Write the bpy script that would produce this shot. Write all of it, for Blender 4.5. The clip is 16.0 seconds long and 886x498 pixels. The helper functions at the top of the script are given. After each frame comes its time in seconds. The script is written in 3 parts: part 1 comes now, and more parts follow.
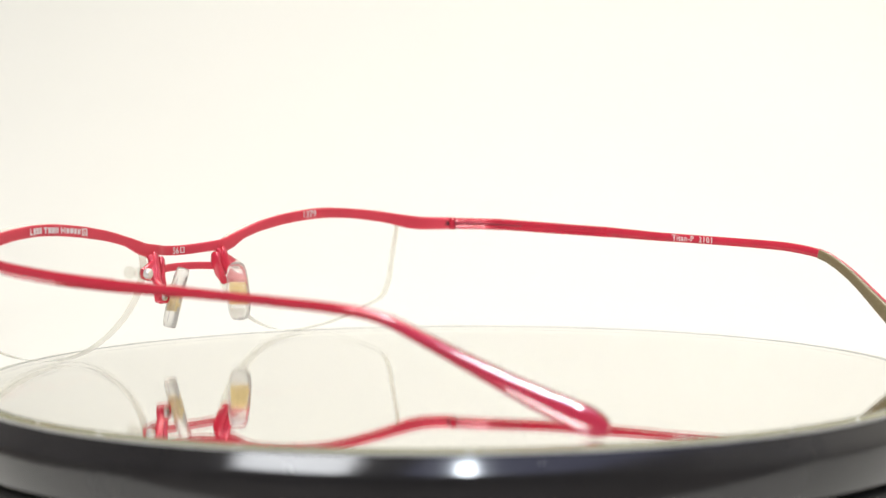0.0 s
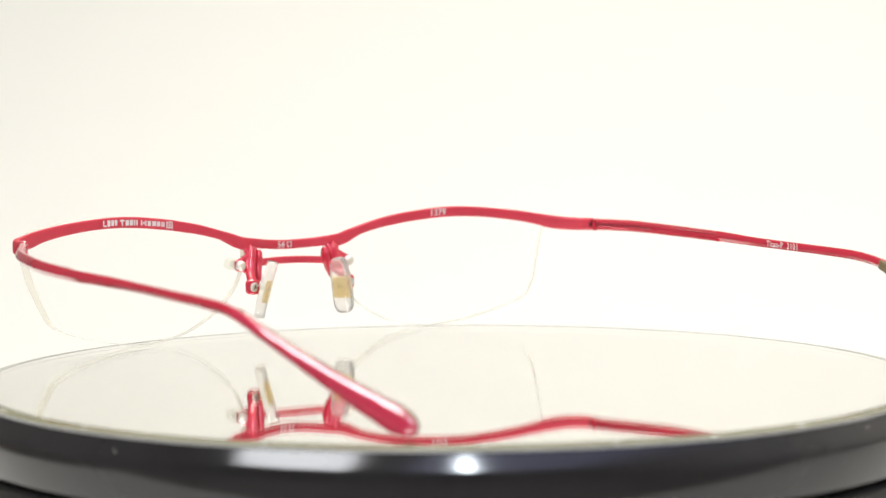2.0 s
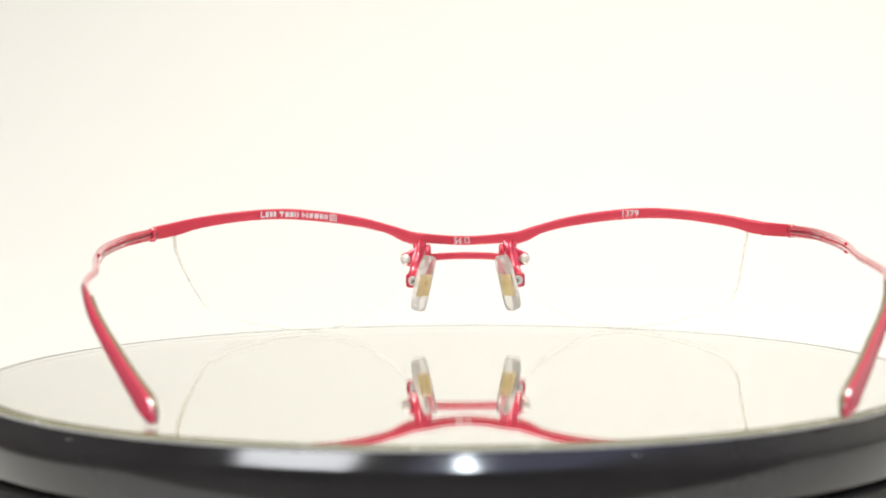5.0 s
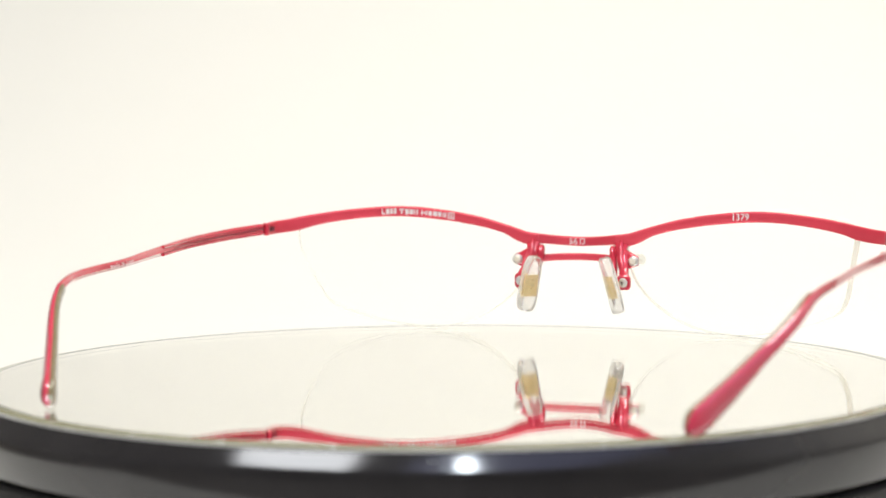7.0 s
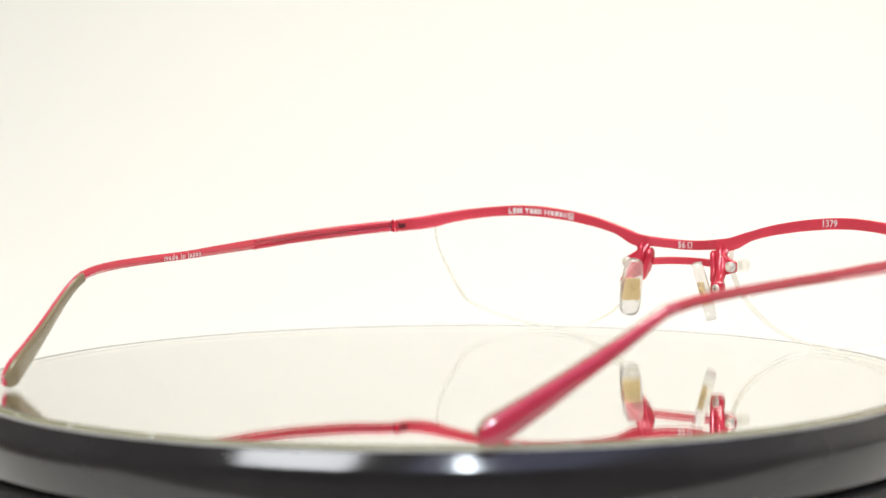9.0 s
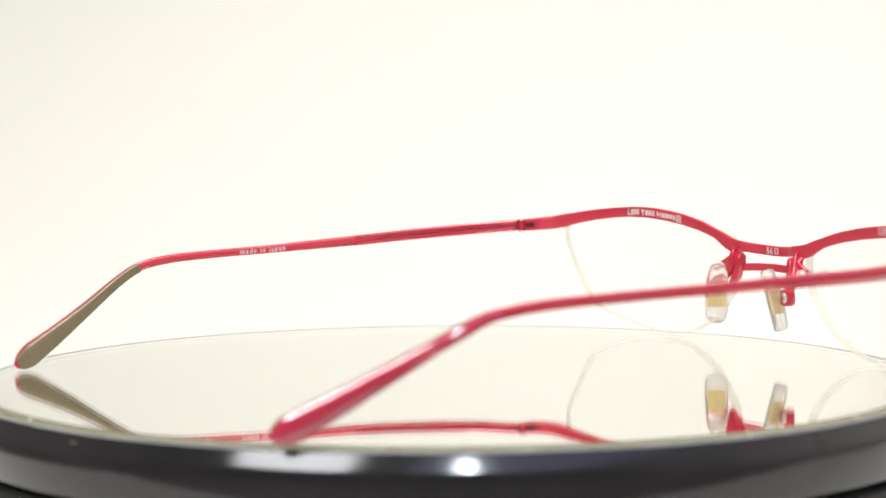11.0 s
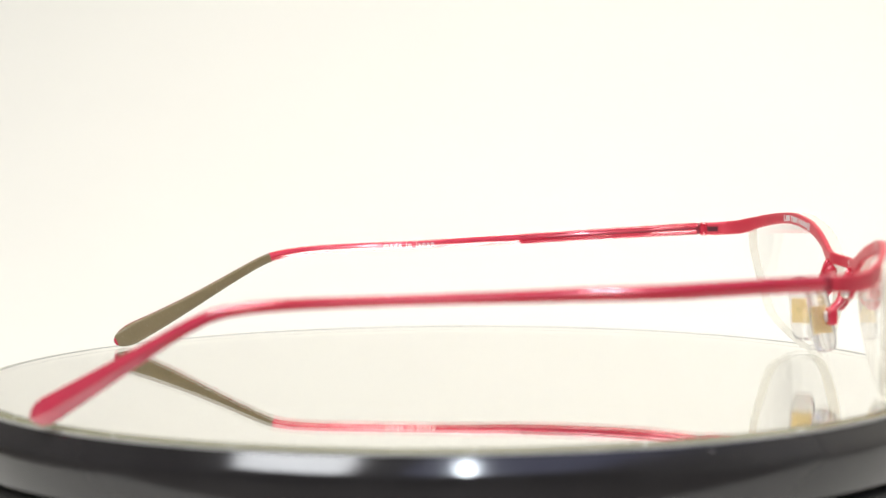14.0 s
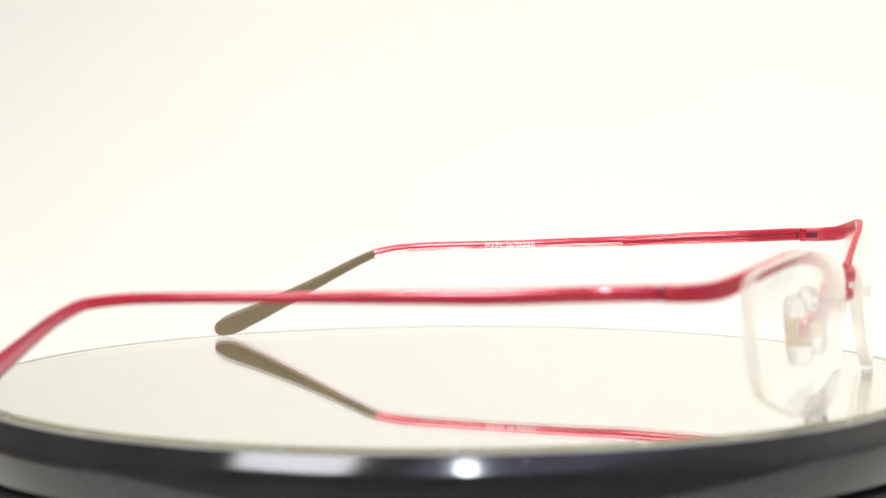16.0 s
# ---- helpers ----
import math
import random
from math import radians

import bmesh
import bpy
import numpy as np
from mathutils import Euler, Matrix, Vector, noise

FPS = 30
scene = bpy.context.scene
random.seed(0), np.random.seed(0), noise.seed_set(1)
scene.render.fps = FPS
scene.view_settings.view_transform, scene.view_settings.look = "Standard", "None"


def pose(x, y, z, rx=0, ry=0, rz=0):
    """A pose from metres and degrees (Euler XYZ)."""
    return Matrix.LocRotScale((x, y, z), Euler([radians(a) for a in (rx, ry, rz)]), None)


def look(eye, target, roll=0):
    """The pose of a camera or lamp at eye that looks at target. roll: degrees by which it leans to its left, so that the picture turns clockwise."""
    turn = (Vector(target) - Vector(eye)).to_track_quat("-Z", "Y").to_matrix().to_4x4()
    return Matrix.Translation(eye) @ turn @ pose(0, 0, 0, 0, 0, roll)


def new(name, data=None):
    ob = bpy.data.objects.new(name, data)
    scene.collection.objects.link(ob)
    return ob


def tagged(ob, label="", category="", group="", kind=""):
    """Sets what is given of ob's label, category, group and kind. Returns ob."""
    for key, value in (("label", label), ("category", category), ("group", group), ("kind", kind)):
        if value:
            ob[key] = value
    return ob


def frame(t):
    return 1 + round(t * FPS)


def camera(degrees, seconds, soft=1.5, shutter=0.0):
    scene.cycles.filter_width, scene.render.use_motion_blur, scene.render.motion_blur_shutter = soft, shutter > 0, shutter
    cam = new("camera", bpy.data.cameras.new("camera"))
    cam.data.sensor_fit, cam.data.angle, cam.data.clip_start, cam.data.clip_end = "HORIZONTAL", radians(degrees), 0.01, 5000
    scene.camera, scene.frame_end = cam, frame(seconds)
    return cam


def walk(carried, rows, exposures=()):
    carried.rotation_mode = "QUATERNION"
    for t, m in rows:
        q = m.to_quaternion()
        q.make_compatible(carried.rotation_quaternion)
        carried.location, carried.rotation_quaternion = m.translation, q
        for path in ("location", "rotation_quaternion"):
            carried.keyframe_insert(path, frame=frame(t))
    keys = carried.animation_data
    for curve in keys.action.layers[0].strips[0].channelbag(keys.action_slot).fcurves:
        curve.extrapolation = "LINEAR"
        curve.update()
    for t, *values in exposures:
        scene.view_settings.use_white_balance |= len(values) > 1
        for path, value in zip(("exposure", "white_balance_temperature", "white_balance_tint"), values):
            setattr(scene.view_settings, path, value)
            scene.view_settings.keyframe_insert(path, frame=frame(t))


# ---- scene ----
MM = 0.001

# ---- camera: stands before the turntable; the lens creeps a few millimetres as it racks its focus ----
FOCUS, FSTOP = 0.464, 19.5
cam = camera(22.51, 16.0, soft=1.5)
EYE = Vector((0.0, -0.42734, 0.05345))
AIM = Vector((-0.002486, 0.997579, -0.069502))
RACK = [(0.0, 1), (0.5, 1), (0.65, 1), (0.95, 0), (1.5, 0), (10.2, 0), (10.8, 0.35), (11.2, 0.4), (11.5, 0.55), (11.75, 1), (12.2, 1), (12.4, 0.85), (12.7, 0),
        (13.3, 0), (13.5, 0.55), (13.7, 1), (14.5, 1), (16.0, 1)]


def stand(near):
    """The camera's pose; near: 0 focused far, 1 focused near."""
    eye = EYE + AIM * 0.0056 * near
    return look(eye, eye + AIM, roll=-0.40)


cam.data.dof.use_dof, cam.data.dof.focus_distance, cam.data.dof.aperture_fstop = True, FOCUS, FSTOP

# turn of the platter, degrees at each half second
TURN = [54.29, 49.32, 44.4, 39.22, 33.98, 28.62, 23.35, 18.14, 13.1, 8.08, 3.07,
        -1.93, -6.91, -11.78, -16.92, -22.17, -27.15, -32.35, -37.25, -42.1, -46.9, -51.75,
        -56.7, -61.8, -66.72, -71.5, -76.1, -81.05, -85.94, -90.8, -95.55, -100.25, -105.0]


# ---- light: soft lamps over a white paper sweep ----
def area(name, eye, target, sx, sy, watts, colour=(1, 0.975, 0.91)):
    data = bpy.data.lights.new(name, "AREA")
    data.shape, data.size, data.size_y, data.energy, data.color = "RECTANGLE", sx, sy, watts, colour
    ob = new(name, data)
    ob.matrix_world = look(eye, target)
    return ob


world = bpy.data.worlds.new("room_air")
scene.world = world
world.use_nodes = True
world.node_tree.nodes["Background"].inputs[0].default_value = (1.0, 0.97, 0.92, 1)
world.node_tree.nodes["Background"].inputs[1].default_value = 0.25

area("overhead_softbox", (0.05, 0.15, 0.75), (0.03, 0.12, 0.0), 0.34, 0.28, 6.3, (1, 0.975, 0.925))
area("backdrop_lamp", (0.4, 0.1, 0.72), (0.33, 0.85, 0.22), 0.8, 0.3, 3.1)
area("key_softbox", (-0.316, -0.42, 0.50), (0.0, -0.09, 0.0), 0.28, 0.22, 4.2, (0.95, 0.97, 1.0))
# unseen panel, added to tint the rim's chamfer blue and fill from the front
area("blue_fill_panel", (0.3, -0.44, 0.56), (0.0, -0.09, 0.0), 1.05, 0.22, 1.3, (0.55, 0.6, 1.0))
area("spot_lamp", (0.033, -0.50, 0.38), (0.0, -0.09, 0.0), 0.025, 0.1, 1.3, (0.85, 0.93, 1.0))
scene.view_settings.exposure = -0.47


# ---- materials ----
def material(name, colour, rough=0.5, metal=0.0, **more):
    m = bpy.data.materials.new(name)
    m.use_nodes = True
    b = m.node_tree.nodes["Principled BSDF"]
    b.inputs["Base Color"].default_value = (*colour, 1)
    b.inputs["Roughness"].default_value = rough
    b.inputs["Metallic"].default_value = metal
    for k, v in more.items():
        b.inputs[k.replace("_", " ")].default_value = v
    return m


def vary(m, scale, amount, bump=0.0, bump_scale=None, rough=0.0, stretch=(1, 1, 1)):
    """Two scales of noise on colour and roughness, and a fine bump."""
    nt = m.node_tree
    n, l = nt.nodes, nt.links
    b = n["Principled BSDF"]
    tc = n.new("ShaderNodeTexCoord")
    mp = n.new("ShaderNodeMapping")
    mp.inputs["Scale"].default_value = stretch
    l.new(tc.outputs["Object"], mp.inputs["Vector"])
    big, fine = n.new("ShaderNodeTexNoise"), n.new("ShaderNodeTexNoise")
    big.inputs["Scale"].default_value, fine.inputs["Scale"].default_value = scale, bump_scale or scale * 9
    fine.inputs["Detail"].default_value = 4
    for t in (big, fine):
        l.new(mp.outputs["Vector"], t.inputs["Vector"])
    mix = n.new("ShaderNodeMath")
    mix.operation = "MULTIPLY_ADD"
    l.new(fine.outputs["Fac"], mix.inputs[0])
    mix.inputs[1].default_value = 0.4
    l.new(big.outputs["Fac"], mix.inputs[2])
    ramp = n.new("ShaderNodeMapRange")
    ramp.inputs["From Min"].default_value, ramp.inputs["From Max"].default_value = 0.4, 1.0
    ramp.inputs["To Min"].default_value, ramp.inputs["To Max"].default_value = 1 - amount, 1 + amount
    l.new(mix.outputs[0], ramp.inputs["Value"])
    hsv = n.new("ShaderNodeHueSaturation")
    hsv.inputs["Color"].default_value = b.inputs["Base Color"].default_value
    l.new(ramp.outputs[0], hsv.inputs["Value"])
    l.new(hsv.outputs[0], b.inputs["Base Color"])
    if rough:
        rr = n.new("ShaderNodeMapRange")
        r0 = b.inputs["Roughness"].default_value
        rr.inputs["To Min"].default_value, rr.inputs["To Max"].default_value = max(0, r0 - rough), r0 + rough
        l.new(fine.outputs["Fac"], rr.inputs["Value"])
        l.new(rr.outputs[0], b.inputs["Roughness"])
    if bump:
        bp = n.new("ShaderNodeBump")
        bp.inputs["Strength"].default_value, bp.inputs["Distance"].default_value = bump, 0.0002
        l.new(fine.outputs["Fac"], bp.inputs["Height"])
        l.new(bp.outputs[0], b.inputs["Normal"])
    return m


PAPER = vary(material("white_paper", (0.83, 0.816, 0.757), 0.8), 6, 0.02, 0.15, 900)
WALL = vary(material("pale_grey_wall", (0.74, 0.72, 0.68), 0.9), 4, 0.04, 0.2, 400)
# for walls out of view: darkened so that the rim mirrors a dim room
DARKWALL = vary(material("dim_room_wall", (0.36, 0.345, 0.34), 0.9), 3, 0.15, 0.2, 200)
TABLETOP = vary(material("dark_table_top", (0.12, 0.105, 0.09), 0.6), 5, 0.2, 0.2, 300)
MIRROR = vary(material("silvered_mirror", (1.0, 0.994, 0.963), 0.005, 1.0), 14, 0.008)
GLASS_EDGE = vary(material("green_glass_edge", (0.215, 0.205, 0.115), 0.14, 0.0, IOR=1.52), 90, 0.15, 0.1, 1500)
SEAM = vary(material("dark_glass_seam", (0.09, 0.095, 0.12), 0.4), 90, 0.05)
BLACK = vary(material("black_gloss_plastic", (0.023, 0.021, 0.021), 0.12, IOR=1.55), 60, 0.25, 0.03, 2500, 0.04)
MATT_BLACK = vary(material("black_matt_plastic", (0.02, 0.0185, 0.017), 0.45), 60, 0.25, 0.2, 2500, 0.08)
RED = vary(material("red_anodised_titanium", (0.64, 0.045, 0.07), 0.42, 0.2), 160, 0.07, 0.06, 4000, 0.06)
RED_GLOSS = vary(material("red_lacquered_titanium", (0.62, 0.03, 0.058), 0.24, 0.15, Coat_Weight=1.0, Coat_Roughness=0.11, Coat_IOR=1.5), 160, 0.06, 0.03, 4000, 0.05)
PINK = vary(material("translucent_red_acetate", (0.88, 0.065, 0.125), 0.12, 0.0, Transmission_Weight=0.32, IOR=1.48, Coat_Weight=1.0, Coat_Roughness=0.03, Coat_IOR=1.7), 220, 0.08, 0.02, 3000, 0.04)
TAUPE = vary(material("taupe_acetate", (0.2, 0.155, 0.08), 0.26, 0.0, Coat_Weight=0.3), 220, 0.05, 0.015, 3000, 0.05)


def clear(name, tint, milk, gloss, milk_colour=(0.9, 0.88, 0.8), rough=0.05, base=0.03):
    """Clear plastic: see-through, a share of milky scatter, and gloss that grows at the rim."""
    m = bpy.data.materials.new(name)
    m.use_nodes = True
    n, l = m.node_tree.nodes, m.node_tree.links
    n.remove(n["Principled BSDF"])
    tr, tl, df, gl = (n.new("ShaderNodeBsdf" + k) for k in ("Transparent", "Translucent", "Diffuse", "Glossy"))
    tr.inputs["Color"].default_value = (*tint, 1)
    tl.inputs["Color"].default_value = df.inputs["Color"].default_value = (*milk_colour, 1)
    gl.inputs["Color"].default_value = (1, 1, 1, 1)
    gl.inputs["Roughness"].default_value = rough
    a, b, c = (n.new("ShaderNodeMixShader") for _ in range(3))
    l.new(tl.outputs[0], a.inputs[1]), l.new(df.outputs[0], a.inputs[2])
    noise_node = n.new("ShaderNodeTexNoise")
    noise_node.inputs["Scale"].default_value = 350
    mr = n.new("ShaderNodeMapRange")
    mr.inputs["To Min"].default_value, mr.inputs["To Max"].default_value = milk * 0.8, milk * 1.2
    l.new(noise_node.outputs["Fac"], mr.inputs["Value"])
    l.new(mr.outputs[0], b.inputs[0])
    l.new(tr.outputs[0], b.inputs[1]), l.new(a.outputs[0], b.inputs[2])
    fr = n.new("ShaderNodeLayerWeight")
    pw, sc = n.new("ShaderNodeMath"), n.new("ShaderNodeMath")
    pw.operation, sc.operation = "POWER", "MULTIPLY_ADD"
    pw.inputs[1].default_value = 4.0
    sc.inputs[1].default_value, sc.inputs[2].default_value = gloss, base
    l.new(fr.outputs["Facing"], pw.inputs[0])
    l.new(pw.outputs[0], sc.inputs[0])
    l.new(sc.outputs[0], c.inputs[0])
    l.new(b.outputs[0], c.inputs[1]), l.new(gl.outputs[0], c.inputs[2])
    l.new(c.outputs[0], n["Material Output"].inputs["Surface"])
    return m


GLASS = clear("plate_glass", (0.999, 0.998, 0.993), 0.0, 0.45, rough=0.0, base=0.027)
LENS = clear("clear_coated_lens", (0.9995, 0.9995, 0.9985), 0.001, 1.1, rough=0.0, base=0.003)
LENS_EDGE = clear("ivory_lens_edge", (0.998, 0.995, 0.98), 0.36, 0.08, (1.0, 0.965, 0.86), base=0.005)
SILICONE = clear("clear_silicone", (0.95, 0.945, 0.92), 0.035, 0.7)


def cast_clear(name, milk, milk_colour):
    """Solid clear plastic that bends light, with a share of milky scatter."""
    m = bpy.data.materials.new(name)
    m.use_nodes = True
    n, l = m.node_tree.nodes, m.node_tree.links
    b = n["Principled BSDF"]
    b.inputs["Base Color"].default_value = (0.99, 0.985, 0.97, 1)
    b.inputs["Transmission Weight"].default_value = 1.0
    b.inputs["IOR"].default_value, b.inputs["Roughness"].default_value = 1.41, 0.06
    tl, mx = n.new("ShaderNodeBsdfTranslucent"), n.new("ShaderNodeMixShader")
    tl.inputs["Color"].default_value = (*milk_colour, 1)
    mx.inputs[0].default_value = milk
    l.new(b.outputs[0], mx.inputs[1]), l.new(tl.outputs[0], mx.inputs[2])
    l.new(mx.outputs[0], n["Material Output"].inputs["Surface"])
    return m


PAD = cast_clear("soft_clear_silicone", 0.22, (0.98, 0.965, 0.93))
GOLD = vary(material("gold_plate", (0.86, 0.66, 0.3), 0.36, 0.1), 400, 0.1, 0.1, 5000, 0.08)
NYLON = vary(material("cream_nylon", (0.7, 0.64, 0.5), 0.3), 500, 0.1)
STEEL = vary(material("steel_screw", (0.74, 0.72, 0.67), 0.38, 0.6), 500, 0.1, 0.1, 6000, 0.08)
DARK = material("recess_shade", (0.02, 0.008, 0.01), 0.5)
GROOVE = vary(material("groove_shade", (0.27, 0.022, 0.035), 0.35), 200, 0.1)
SLOT = material("slot_shade", (0.1, 0.012, 0.018), 0.5)
PRINT = material("white_print", (0.74, 0.66, 0.63), 0.5)
# pale grey of the thin ring along the platter's top edge
LIP = vary(material("pale_edge_lip", (0.42, 0.41, 0.38), 0.55), 120, 0.2)
FLECK = material("pale_fleck", (0.75, 0.75, 0.7), 0.5)


# ---- helpers of this scene ----
def part(name, bm, mat, parent=None, label="", smooth=True, kind=""):
    me = bpy.data.meshes.new(name)
    bmesh.ops.recalc_face_normals(bm, faces=bm.faces)
    bm.to_mesh(me)
    bm.free()
    me.materials.append(mat)
    if smooth:
        for p in me.polygons:
            p.use_smooth = True
        me.set_sharp_from_angle(angle=radians(40))
    ob = new(name, me)
    ob.parent = parent
    return tagged(ob, label, kind=kind)


def spline(points, n):
    """Catmull-Rom through rows of numbers, n steps for each span."""
    p = np.array(points, float)
    p = np.vstack([2 * p[0] - p[1], p, 2 * p[-1] - p[-2]])
    out = []
    for i in range(1, len(p) - 2):
        for k in range(n):
            t = k / n
            a, b, c, d = p[i - 1], p[i], p[i + 1], p[i + 2]
            out.append(0.5 * (2 * b + (c - a) * t + (2 * a - 5 * b + 4 * c - d) * t * t + (3 * b - a - 3 * c + d) * t ** 3))
    out.append(p[-2])
    return np.array(out)


def rounded(k, n, power):
    a = 2 * math.pi * k / n
    c, s = math.cos(a), math.sin(a)
    return math.copysign(abs(c) ** power, c), math.copysign(abs(s) ** power, s)


RIDGE = [(1.0, -0.05), (0.78, 0.45), (0.5, 0.84), (0.28, 0.98), (-0.28, 0.98), (-0.5, 0.84), (-0.78, 0.45), (-1.0, -0.05),
         (-1.0, -0.25), (-0.2, -0.88), (-0.08, -0.98), (0.08, -0.98), (0.2, -0.88), (1.0, -0.25)]


def sweep(rows, n=16, power=0.45, up=None, bm=None, section=None):
    """rows: x, y, z, half width sideways, half height. Section: a rounded box, or a list of points; upright unless up is given."""
    bm = bm or bmesh.new()
    rows = np.array(rows, float)
    rings = []
    n = len(section) if section else n
    for i, r in enumerate(rows):
        d = Vector(rows[min(i + 1, len(rows) - 1)][:3] - rows[max(i - 1, 0)][:3])
        d.normalize()
        ref = Vector(up) if up is not None else Vector((0, 0, 1))
        side = d.cross(ref)
        side.normalize()
        top = side.cross(d)
        if up is None:
            top = Vector((0, 0, 1)) if abs(d.z) < 0.35 else top
        ring = []
        for k in range(n):
            a, b = section[k] if section else rounded(k, n, power)
            ring.append(bm.verts.new((Vector(r[:3]) + side * a * r[3] + top * b * r[4]) * MM))
        rings.append(ring)
    for a, b in zip(rings, rings[1:]):
        for k in range(n):
            bm.faces.new((a[k], a[(k + 1) % n], b[(k + 1) % n], b[k]))
    bm.faces.new(rings[0])
    bm.faces.new(rings[-1])
    return bm


def lathe(profile, n=256, bm=None, closed=True):
    """profile: rows of radius, height (mm), turned about z."""
    bm = bm or bmesh.new()
    rings = []
    for r, z in profile:
        rings.append([bm.verts.new((r * math.cos(2 * math.pi * k / n) * MM, r * math.sin(2 * math.pi * k / n) * MM, z * MM)) for k in range(n)])
    pairs = list(zip(rings, rings[1:])) + ([(rings[-1], rings[0])] if closed else [])
    for a, b in pairs:
        for k in range(n):
            bm.faces.new((a[k], a[(k + 1) % n], b[(k + 1) % n], b[k]))
    return bm


def barrel(centre, axis, radius, length, n=20, bevel=0.2, bm=None):
    """A round pin with softened rims, centred on centre (mm)."""
    bm = bm or bmesh.new()
    q = Vector(axis).to_track_quat("Z", "Y")
    h = length / 2
    rings = []
    for r, z in ((radius - bevel, -h), (radius, -h + bevel), (radius, h - bevel), (radius - bevel, h)):
        rings.append([bm.verts.new((Vector(centre) + q @ Vector((r * math.cos(2 * math.pi * k / n), r * math.sin(2 * math.pi * k / n), z))) * MM) for k in range(n)])
    for a, b in zip(rings, rings[1:]):
        for k in range(n):
            bm.faces.new((a[k], a[(k + 1) % n], b[(k + 1) % n], b[k]))
    bm.faces.new(rings[0])
    bm.faces.new(rings[-1])
    return bm


def box(bm, centre, size, turn=None):
    m = Matrix.Translation(Vector(centre) * MM) @ (turn or Matrix()) @ Matrix.Diagonal((*(Vector(size) * MM), 1))
    return bmesh.ops.create_cube(bm, size=1, matrix=m)


# ---- the place ----
def sweep_backdrop():
    """White paper: lies under the turntable and rises behind it in one curve."""
    bm = bmesh.new()
    prof = [(-0.13, -0.036), (-0.06, -0.036), (0.02, -0.036), (0.1, -0.036), (0.25, -0.036)]
    for k in range(1, 25):
        a = k / 24 * math.pi / 2
        prof.append((0.25 + 0.6 * math.sin(a), -0.036 + 0.6 * (1 - math.cos(a))))
    prof.append((0.85, 1.15))
    full = prof + [(y + 0.001, z - 0.001) for y, z in reversed(prof)]
    cols = [[bm.verts.new((x, y, z)) for y, z in full] for x in np.linspace(-0.265, 0.56, 11)]
    n = len(full)
    for a, b in zip(cols, cols[1:]):
        for k in range(n):
            bm.faces.new((a[k], b[k], b[(k + 1) % n], a[(k + 1) % n]))
    bm.faces.new(cols[0])
    bm.faces.new(cols[-1])
    tagged(part("backdrop", bm, PAPER), "seamless white paper sweep under and behind the turntable", "backdrop", kind="structure")


def slab(name, centre, size, mat, label, category):
    bm = bmesh.new()
    bmesh.ops.create_cube(bm, size=1, matrix=Matrix.Translation(centre) @ Matrix.Diagonal((*size, 1)))
    return tagged(part(name, bm, mat, smooth=False), label, category, kind="structure")


def room():
    slab("floor", (-0.1, -0.3, -0.0622), (1.85, 2.6, 0.05), TABLETOP, "plain dark table surface under the paper", "table top")
    slab("wall_west", (-1.0, -0.3, 0.5), (0.05, 2.6, 1.4), DARKWALL, "unseen side wall, its colour darkened to stand for a dim room", "wall")
    slab("wall_east", (0.8, -0.3, 0.5), (0.05, 2.6, 1.4), WALL, "plain pale grey side wall", "wall")
    slab("wall_south", (-0.1, -1.6, 0.5), (1.85, 0.05, 1.4), DARKWALL, "unseen wall behind the camera, its colour darkened to stand for a dim room", "wall")
    slab("wall_north", (-0.1, 0.98, 0.5), (1.85, 0.05, 1.4), WALL, "plain pale grey wall behind the paper", "wall")
    slab("ceiling", (-0.1, -0.3, 1.22), (1.85, 2.6, 0.05), WALL, "plain pale grey ceiling", "ceiling")


